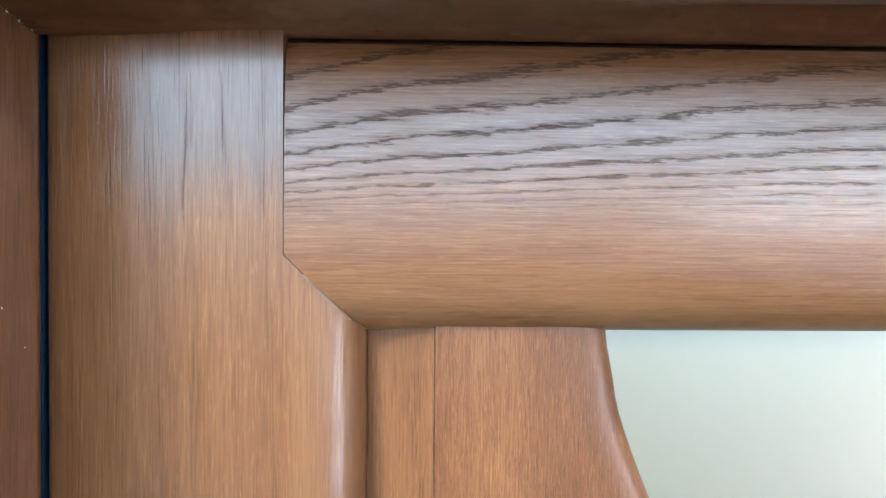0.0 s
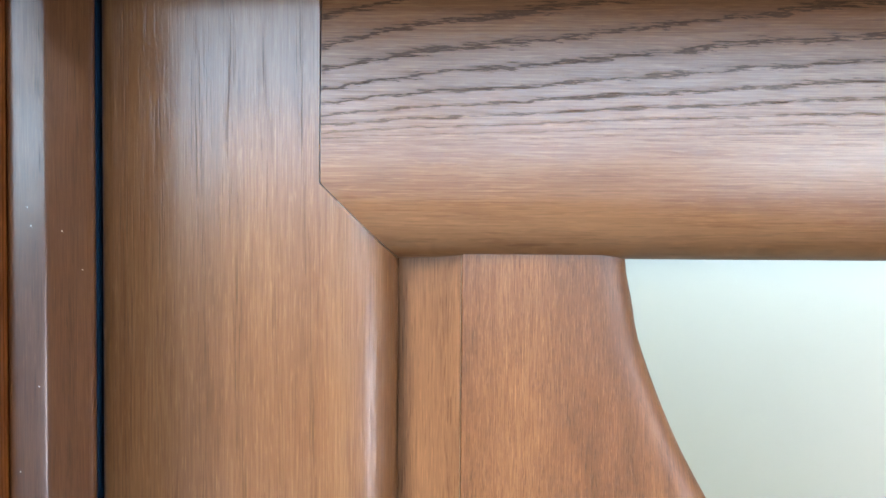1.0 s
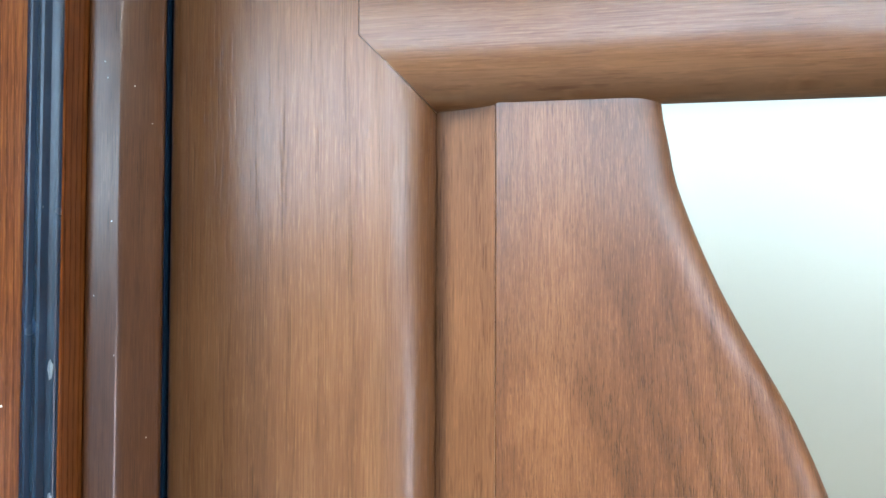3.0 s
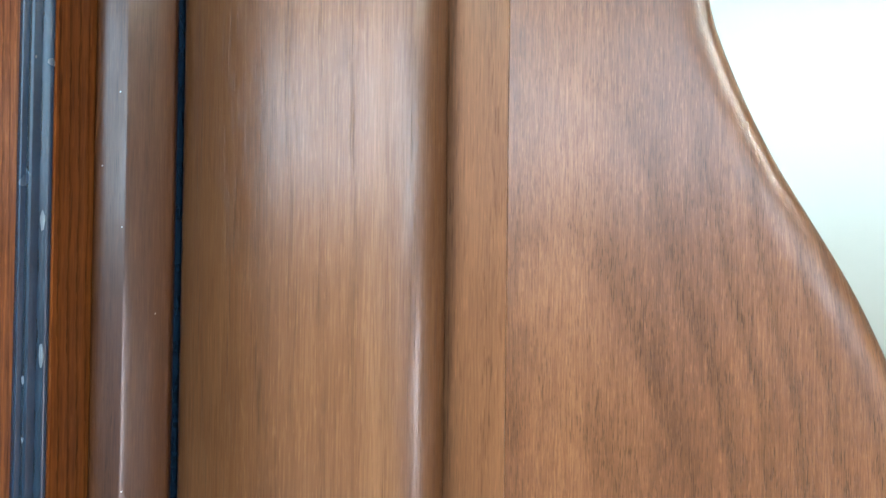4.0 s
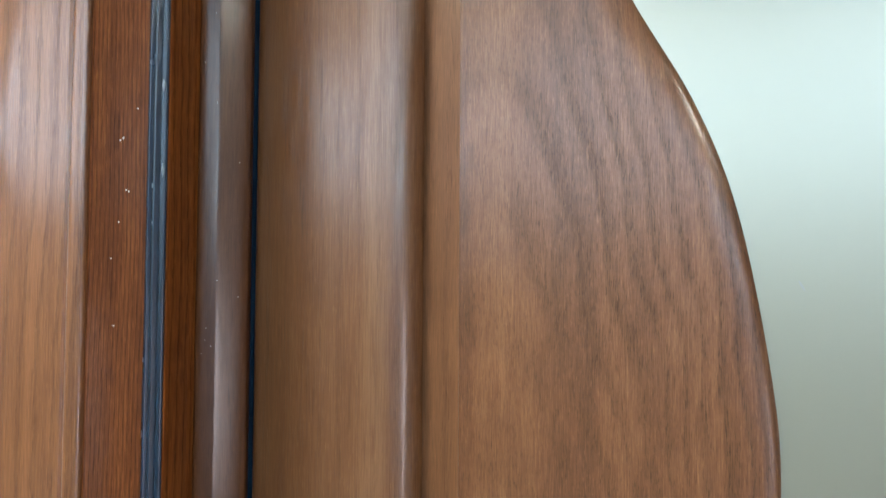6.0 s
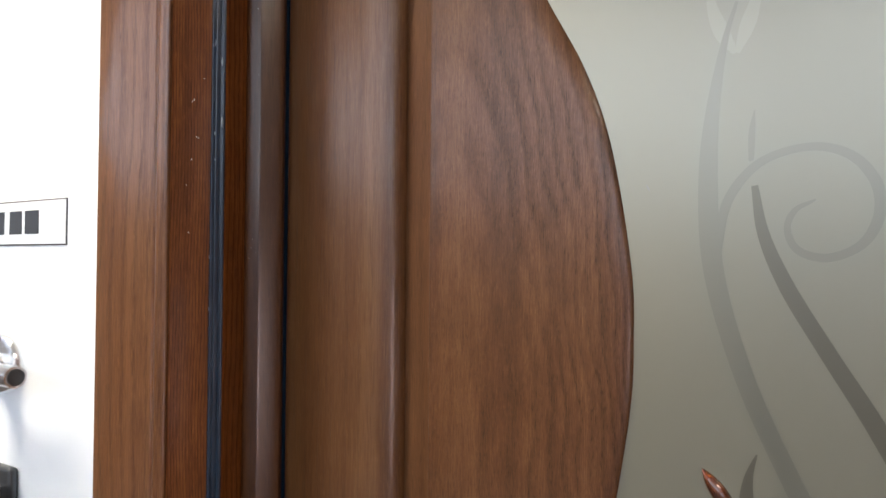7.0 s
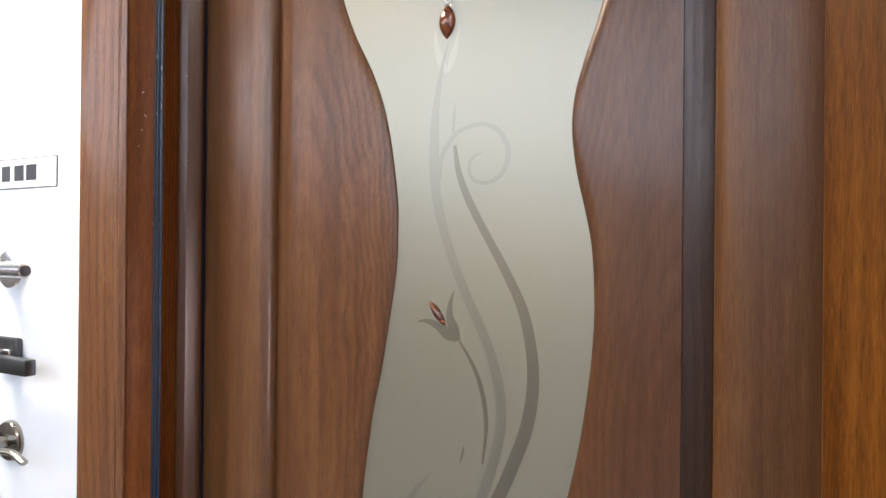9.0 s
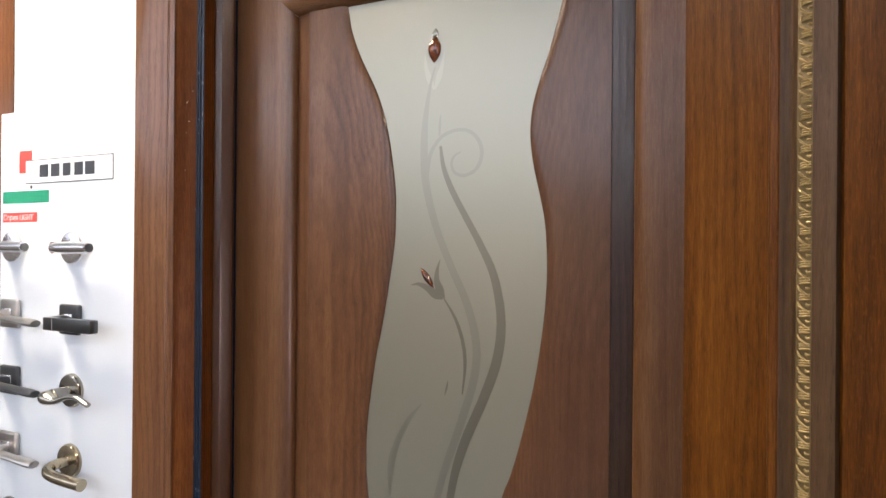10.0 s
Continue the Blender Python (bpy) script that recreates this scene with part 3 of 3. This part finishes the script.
def sweep(profile, side):
    """A length of frame of the given section (distance outward from the leaf's edge, depth), mitred at the top corners."""
    def row(f):
        return [f(d, y) for d, y in profile]
    if side == "L":
        rings = [row(lambda d, y: (-d, y, 0.0)), row(lambda d, y: (-d, y, LEAF_TOP + d - MITRE))]
    elif side == "R":
        rings = [row(lambda d, y: (LEAF_W + d, y, 0.0)), row(lambda d, y: (LEAF_W + d, y, LEAF_TOP + d - MITRE))]
    else:
        rings = [row(lambda d, y: (-d, y, LEAF_TOP + d)), row(lambda d, y: (LEAF_W + d, y, LEAF_TOP + d))]
    return loft(rings)


def fan(profile_knots, count):
    return [(p.x, p.y) for p in spline([(a, b, 0) for a, b in profile_knots], count)]


MOULD = [(0.040, 0.05), (0.006, 0.05), (0.006, -0.0025), (-0.0030, -0.0028)] + fan([(-0.0036, -0.0040), (-0.0052, -0.0070), (-0.0050, -0.0100), (-0.0022, -0.0145), (0.0016, -0.0197), (0.0050, -0.0242), (0.0066, -0.0257), (0.0104, -0.0284), (0.0142, -0.0308), (0.0162, -0.0314), (0.0174, -0.0298)], 36) + [(0.0180, -0.0240), (0.0220, -0.0200), (0.040, -0.0200)]
STOP = [(0.040, -0.0195), (0.0215, -0.0195), (0.0150, -0.0370), (0.0140, -0.0388), (0.0010, -0.0655), (0.0014, -0.0672), (0.0125, -0.0672), (0.0125, -0.0600), (0.040, -0.0600)]
REBATE = [(0.040, -0.0596), (0.0130, -0.0596), (0.0130, -0.0712), (0.0345, -0.0925), (0.0350, -0.0935), (0.040, -0.0935)]
SEAL = [(0.0128, -0.0660), (0.0128, -0.0712)] + fan([(0.0118, -0.0728), (0.0095, -0.0734), (0.0082, -0.0716)], 6) + fan([(0.0078, -0.0722), (0.0050, -0.0730), (0.0032, -0.0704)], 6) + fan([(0.0028, -0.0704), (0.0008, -0.0700), (-0.0003, -0.0684), (0.0006, -0.0670)], 7) + [(0.0030, -0.0660)]
LEAF_SEAL = [(0.0055, 0.030), (-0.0028, 0.030), (-0.0031, 0.004), (-0.0024, -0.0022), (0.0055, -0.0022)]
CASING = [(0.108, WALL_Y), (0.108, -0.1108), (0.1072, -0.1124), (0.1056, -0.1128), (0.080, -0.1068), (0.0500, -0.0988), (0.0488, -0.0972), (0.0476, -0.0968)] + fan([(0.0468, -0.0984), (0.0440, -0.1000), (0.0402, -0.0994), (0.0376, -0.0978)], 9) + fan([(0.0370, -0.0978), (0.0356, -0.0972), (0.0347, -0.0950), (0.0350, -0.0937)], 6) + [(0.046, -0.0937), (0.046, WALL_Y)]

jamb = thing("door_frame", "dark red-brown wooden door frame with black rubber seals", "door frame", kind="structure")
for s in "LTR":
    part("moulding", sweep(MOULD, s), jamb_wood_top if s == "T" else jamb_wood, jamb, "glossy rounded moulding")
    part("stop", sweep(STOP, s), rebate_wood_top if s == "T" else rebate_wood, jamb)
    part("rebate", sweep(REBATE, s), rebate_wood_top if s == "T" else rebate_wood, jamb, "orange-brown streaky rebate face")
    part("seal", sweep(SEAL, s), rubber, jamb, "ribbed blue-black rubber seal")
    part("leaf_seal", sweep(LEAF_SEAL, s), rubber, jamb, "thin black rubber seal")
    part("casing", sweep(CASING, s), casing_wood_top if s == "T" else casing_wood, jamb, "brown wooden casing with a beaded edge")

# ---- handle board ----
board = part("handle_board", box(bmesh.new(), -0.497, -0.112, BOARD_Y, WALL_Y, 0.75, 1.766, 0.0012), white_board)
tagged(board, "white laminate board carrying rows of sample door handles", "display board")


def flat_print(name, x0, x1, z0, z1, material, parent, lift, label=""):
    return part(name, box(bmesh.new(), x0, x1, BOARD_Y - lift, BOARD_Y + 0.0005, z0, z1), material, parent, label, smooth=0)


sign = thing("brand_sign", "printed white sign with dark outline, red and green blocks", "sign", at=(0, 0, 0))
flat_print("red_block", -0.438, -0.400, 1.651, 1.692, red_ink, sign, 0.0006, "coral red square")
flat_print("sign_border", -0.418, -0.1745, 1.6305, 1.6740, dark_ink, sign, 0.0010)
flat_print("sign_face", -0.4168, -0.1757, 1.6317, 1.6728, white_board, sign, 0.0014)
for x0, x1 in ((-0.375, -0.350), (-0.342, -0.318), (-0.308, -0.287), (-0.276, -0.253), (-0.247, -0.222)):
    flat_print("dark_bar", x0, x1, 1.6415, 1.6640, dark_ink, sign, 0.0018)
flat_print("green_block", -0.489, -0.349, 1.5960, 1.6180, green_ink, sign, 0.0006, "solid green strip")
tag = flat_print("red_label", -0.488, -0.383, 1.5610, 1.5785, red_ink, sign, 0.0006, "red label with white lettering")


def lettering(text, x, z, size, material, parent, lift):
    cu = bpy.data.curves.new("lettering", "FONT")
    cu.body, cu.size, cu.extrude = text, size, 0.0002
    ob = new("lettering_source", cu)
    me = bpy.data.meshes.new_from_object(ob.evaluated_get(bpy.context.evaluated_depsgraph_get()))
    bpy.data.objects.remove(ob)
    me.materials.clear()
    me.materials.append(material)
    me.transform(Matrix.Translation((x, BOARD_Y - lift, z)) @ Matrix.Rotation(radians(90), 4, "X"))
    out = new("lettering", me)
    out.parent = parent
    return out


lettering("Серия LIGHT", -0.4855, 1.5645, 0.0150, white_ink, tag, 0.0010)
flat_print("screw_cap", -0.4035, -0.3985, 1.6215, 1.6275, dark_ink, sign, 0.0012)


# ---- handles ----
def disc(y0, y1, r0, r1, r_mid=None, sides=36):
    """A turned rosette along -y from y0 to y1."""
    ys = [(y0, r0), (y0 + (y1 - y0) * 0.45, r0), (y0 + (y1 - y0) * 0.8, (r0 + r1) / 2 + (r0 - r1) * 0.25), (y1, r1)]
    return loft([[(r * math.cos(a), -y, r * math.sin(a)) for a in (math.tau * i / sides for i in range(sides))] for y, r in ys])


def square_plate(h, depth):
    return box(bmesh.new(), -h, h, -depth, 0, -h, h, 0.004, 3)


def handle(kind, metal, label):
    ob = thing("door_handle", label, "door handle", group="handles on the display board")
    out = {"round": 0.040, "wave": 0.038, "hook": 0.030}.get(kind, 0.034)
    if kind in ("round", "wave", "hook"):
        part("rosette", disc(0.0, 0.010, 0.0295, 0.021), metal, ob)
        r0 = 0.0105 if kind == "round" else 0.0085
        part("neck", loft([[(r * math.cos(a), -y, r * math.sin(a)) for a in (math.tau * i / 20 for i in range(20))] for y, r in ((0.008, r0 * 1.3), (0.014, r0), (out, r0))]), metal, ob)
    else:
        part("rosette", square_plate(0.0265, 0.010), metal, ob, "square rosette plate")
        part("neck", box(bmesh.new(), -0.009, 0.009, -out, -0.009, -0.008, 0.008, 0.002), metal, ob)
        part("collar", box(bmesh.new(), -0.014, 0.014, -0.0135, -0.0095, -0.006, 0.010, 0.0015), chrome, ob, "bright collar")
    if kind == "round":
        pts = [Vector((0.001 + 0.095 * i / 10, -out, 0)) for i in range(11)]
        part("lever", tube(pts, [0.0080, 0.0096, 0.0098] + [0.0098] * 8, 18), metal, ob)
        part("end_cap", tube([Vector((0.0952, -out, 0)), Vector((0.0972, -out, 0))], 0.0074, 18), graphite, ob, "dark end cap")
    elif kind == "bar":
        part("lever", box(bmesh.new(), -0.012, 0.112, -out - 0.014, -out + 0.002, -0.015, 0.007, 0.002), metal, ob)
        part("inlay", box(bmesh.new(), 0.014, 0.0153, -out - 0.0146, -out - 0.004, -0.0153, 0.0073), chrome, ob, "thin bright inlay")
    elif kind == "blade":
        pts = [Vector((-0.010 + 0.132 * i / 12, -out - 0.003 * math.sin(i / 12 * 3.1), -0.004 - 0.006 * (i / 12) ** 2)) for i in range(13)]
        part("lever", tube(pts, [0.010] * 8 + [0.0105, 0.011, 0.0115, 0.0115, 0.010], 14, 0.62), metal, ob)
    elif kind == "wave":
        pts = spline([(-0.014, -out - 0.002, -0.003), (0.000, -out - 0.006, -0.006), (0.022, -out - 0.007, -0.008), (0.045, -out - 0.004, 0.000), (0.067, -out, 0.000), (0.092, -out + 0.002, -0.010)], 30)
        part("lever", tube(pts, [0.0065 + 0.0100 * math.exp(-((i - 5) / 5) ** 2) - 0.001 * (i / 29) for i in range(30)], 18, 0.75), metal, ob)
    else:
        pts = spline([(0.0, -out + 0.004, 0.0), (0.002, -out - 0.010, -0.002), (0.012, -out - 0.020, -0.006), (0.033, -out - 0.022, -0.010), (0.065, -out - 0.020, -0.013), (0.096, -out - 0.017, -0.015)], 30)
        part("lever", tube(pts, [0.0090 + 0.0018 * (i / 29) for i in range(30)], 18, 0.95), metal, ob)
    return ob


ROWS = (("round", chrome, "polished chrome lever handle on a round rosette", -0.277, 1.514), ("bar", graphite, "matt black-nickel bar handle on a square rosette", -0.278, 1.389),
        ("wave", dark_nickel, "aged nickel wave-shaped lever handle on a round rosette", -0.277, 1.265), ("hook", bronze, "antique bronze curved lever handle on a round rosette", -0.280, 1.142),
        ("round", chrome, "polished chrome lever handle on a round rosette", -0.452, 1.515), ("blade", nickel, "satin nickel lever handle on a square rosette", -0.453, 1.391),
        ("blade", graphite, "black-nickel lever handle on a square rosette", -0.453, 1.268), ("blade", nickel, "satin nickel lever handle on a square rosette", -0.454, 1.145),
        ("wave", dark_nickel, "aged nickel wave-shaped lever handle on a round rosette", -0.455, 1.020))
for kind_, metal_, label_, hx, hz in ROWS:
    handle(kind_, metal_, label_).matrix_basis = pose(hx, BOARD_Y, hz)

# the flat casing of the next display door, half behind the handle board
sample = part("casing_strip", box(bmesh.new(), -0.575, -0.463, WALL_Y - 0.0027, WALL_Y, 0.0, 2.2, 0.0008), casing_wood)
tagged(sample, "flat brown wooden casing strip behind the white handle board", "casing")

# ---- the oak door standing open beside it ----
OAK = pose(0.761, -0.195, 0, 0, 0, -37.7)


def oak_door():
    ob = thing("oak_door", "honey-coloured oak door standing ajar with gilded carved moulding", "door")
    w = 0.8

    def strip(name, prof, material, label=""):
        return part(name, loft([[(x, y, z) for x, y in prof] for z in (0.01, 2.05)]), material, ob, label)

    strip("stile", [(0.0, 0.04), (0.0, 0.0015), (0.0015, 0.0), (0.0965, 0.0), (0.0965, 0.04)], oak_wood, "plain honey oak stile")
    strip("edge_bead", [(0.0965, 0.03)] + [(0.0965 + 0.0085 * i / 8, -0.0035 * math.sin(math.pi * i / 8)) for i in range(9)] + [(0.105, 0.03)], oak_wood)
    strip("moulding", [(0.105, 0.03), (0.105, 0.002)] + fan([(0.107, 0.005), (0.114, 0.006), (0.1205, 0.003)], 7) + [(0.1205, 0.03)], taupe, "smooth taupe moulding")
    strip("moulding", [(0.1345, 0.03), (0.1345, 0.003)] + fan([(0.138, 0.005), (0.144, 0.008), (0.149, 0.011)], 7) + [(0.149, 0.03)], taupe, "smooth taupe moulding")
    strip("groove", [(0.149, 0.03), (0.149, 0.016), (0.1565, 0.016), (0.1565, 0.03)], oak_wood)
    strip("field_panel", [(0.1565, 0.03), (0.1565, 0.009), (0.160, 0.0075), (w - 0.12, 0.0075), (w - 0.12, 0.03)], oak_wood, "honey oak field panel")
    strip("stile", [(w - 0.12, 0.04), (w - 0.12, 0.0), (w, 0.0), (w, 0.04)], oak_wood)
    # carved rope band: a bed with leaf-like bumps
    bm = bmesh.new()
    box(bm, 0.1206, 0.1344, 0.003, 0.03, 0.01, 2.05)
    ornament = part("gilded_band", bm, gold_bed, ob, "narrow gilded carved band", smooth=0)
    lead = bmesh.new()
    strokes = [((0.1222, 0.0028, 0.0046), (0.1270, 0.0004, 0.0008), (0.1330, 0.0026, -0.0030))]
    strokes += [((0.1236, 0.0030, z - 0.0003), (0.1280, 0.0012, z), (0.1334, 0.0028, z + 0.0005)) for z in (-0.0022, -0.0042, -0.0061)]
    strokes += [((0.1295, 0.0030, 0.0036), (0.1318, 0.0014, 0.0026), (0.1336, 0.0028, 0.0030))]
    for stroke in strokes:
        c = spline(stroke, 6)
        piece = tube(c, [0.0004, 0.0008, 0.0010, 0.0010, 0.0008, 0.0004], 6)
        me_ = bpy.data.meshes.new("tmp")
        piece.to_mesh(me_)
        piece.free()
        lead.from_mesh(me_)
        bpy.data.meshes.remove(me_)
    first = part("leaf_carving", lead, gold, ornament)
    first.location = (0, 0, 1.05)
    z = 1.05 + 0.0128
    while z < 2.02:
        again = first.copy()
        scene.collection.objects.link(again)
        again.location = (0, 0, z)
        z += 0.0128
    ob.matrix_basis = OAK
    return ob


oak_door()


# ---- lint and plaster crumbs on the frame ----
def crumb(d, y, z, size, seed):
    bm = bmesh.new()
    bmesh.ops.create_icosphere(bm, subdivisions=1, radius=size)
    rnd = random.Random(seed)
    for v in bm.verts:
        v.co *= rnd.uniform(0.6, 1.3)
        v.co.z *= 1.5
    ob = part("crumb", bm, speck_mat, smooth=0)
    ob.location = (-d, y, z)
    return tagged(ob, "tiny pale plaster crumb stuck on the frame", "crumb", group="crumbs on the frame")


for n, (z, f, r) in enumerate(((1.750, 0.45, 0.0006), (1.7485, 0.50, 0.0005), (1.7195, 0.38, 0.0005), (1.7185, 0.33, 0.0005), (1.679, 0.62, 0.0004), (1.768, 0.20, 0.0004), (1.7005, 0.50, 0.0004), (1.640, 0.55, 0.0004))):
    crumb(0.0130 + 0.0215 * f, -0.0712 - 0.0213 * f - 0.0002, z, r, n)


def on_moulding(d):
    """Depth of the moulding's face at a distance from the leaf's edge."""
    face = sorted((a, b) for a, b in MOULD if -0.0050 <= a <= 0.0160 and -0.032 < b < -0.0095)
    return float(np.interp(d, [a for a, b in face], [b for a, b in face]))


# old glue along the open mitre, and lint on the moulding
for n in range(9):
    d = -0.0045 + 0.0024 * n
    crumb(d + 0.0003 * (n % 3 - 1), on_moulding(d) - 0.0001, LEAF_TOP + d - 0.0002, 0.00035 + 0.0001 * (n % 3), 40 + n)
lint = random.Random(5)
for n in range(14):
    d = lint.uniform(-0.003, 0.014)
    crumb(d, on_moulding(d) - 0.00005, lint.uniform(1.58, 1.93), 0.00022, 60 + n)


def smudge(d, y, z, wide, tall):
    """A thin film of dust on the rubber seal."""
    bm = bmesh.new()
    bmesh.ops.create_icosphere(bm, subdivisions=2, radius=1.0)
    rnd = random.Random(int(z * 1000))
    for v in bm.verts:
        v.co = Vector((v.co.x * wide, v.co.y * 0.0003, v.co.z * tall)) * rnd.uniform(0.7, 1.2)
    ob = part("dust_smudge", bm, dust_mat)
    ob.location = (-d, y, z)
    return tagged(ob, "faint pale dust smudge on the black rubber seal", "smudge", group="smudges on the seal")


for d, y, z, wide, tall in ((0.0015, -0.0702, 1.781, 0.0013, 0.0040), (0.0012, -0.0701, 1.731, 0.0012, 0.0050), (0.0062, -0.0729, 1.722, 0.0008, 0.0016), (0.0058, -0.0728, 1.700, 0.0007, 0.0014)):
    smudge(d, y, z, wide, tall)

part("scratch", ribbon([(0.3268, 1.6690), (0.3279, 1.6668), (0.3292, 1.6645)], [0.0004, 0.0011, 0.0004], 8, lift=0.0002), scratch_mat, pane, "short pale scratch")
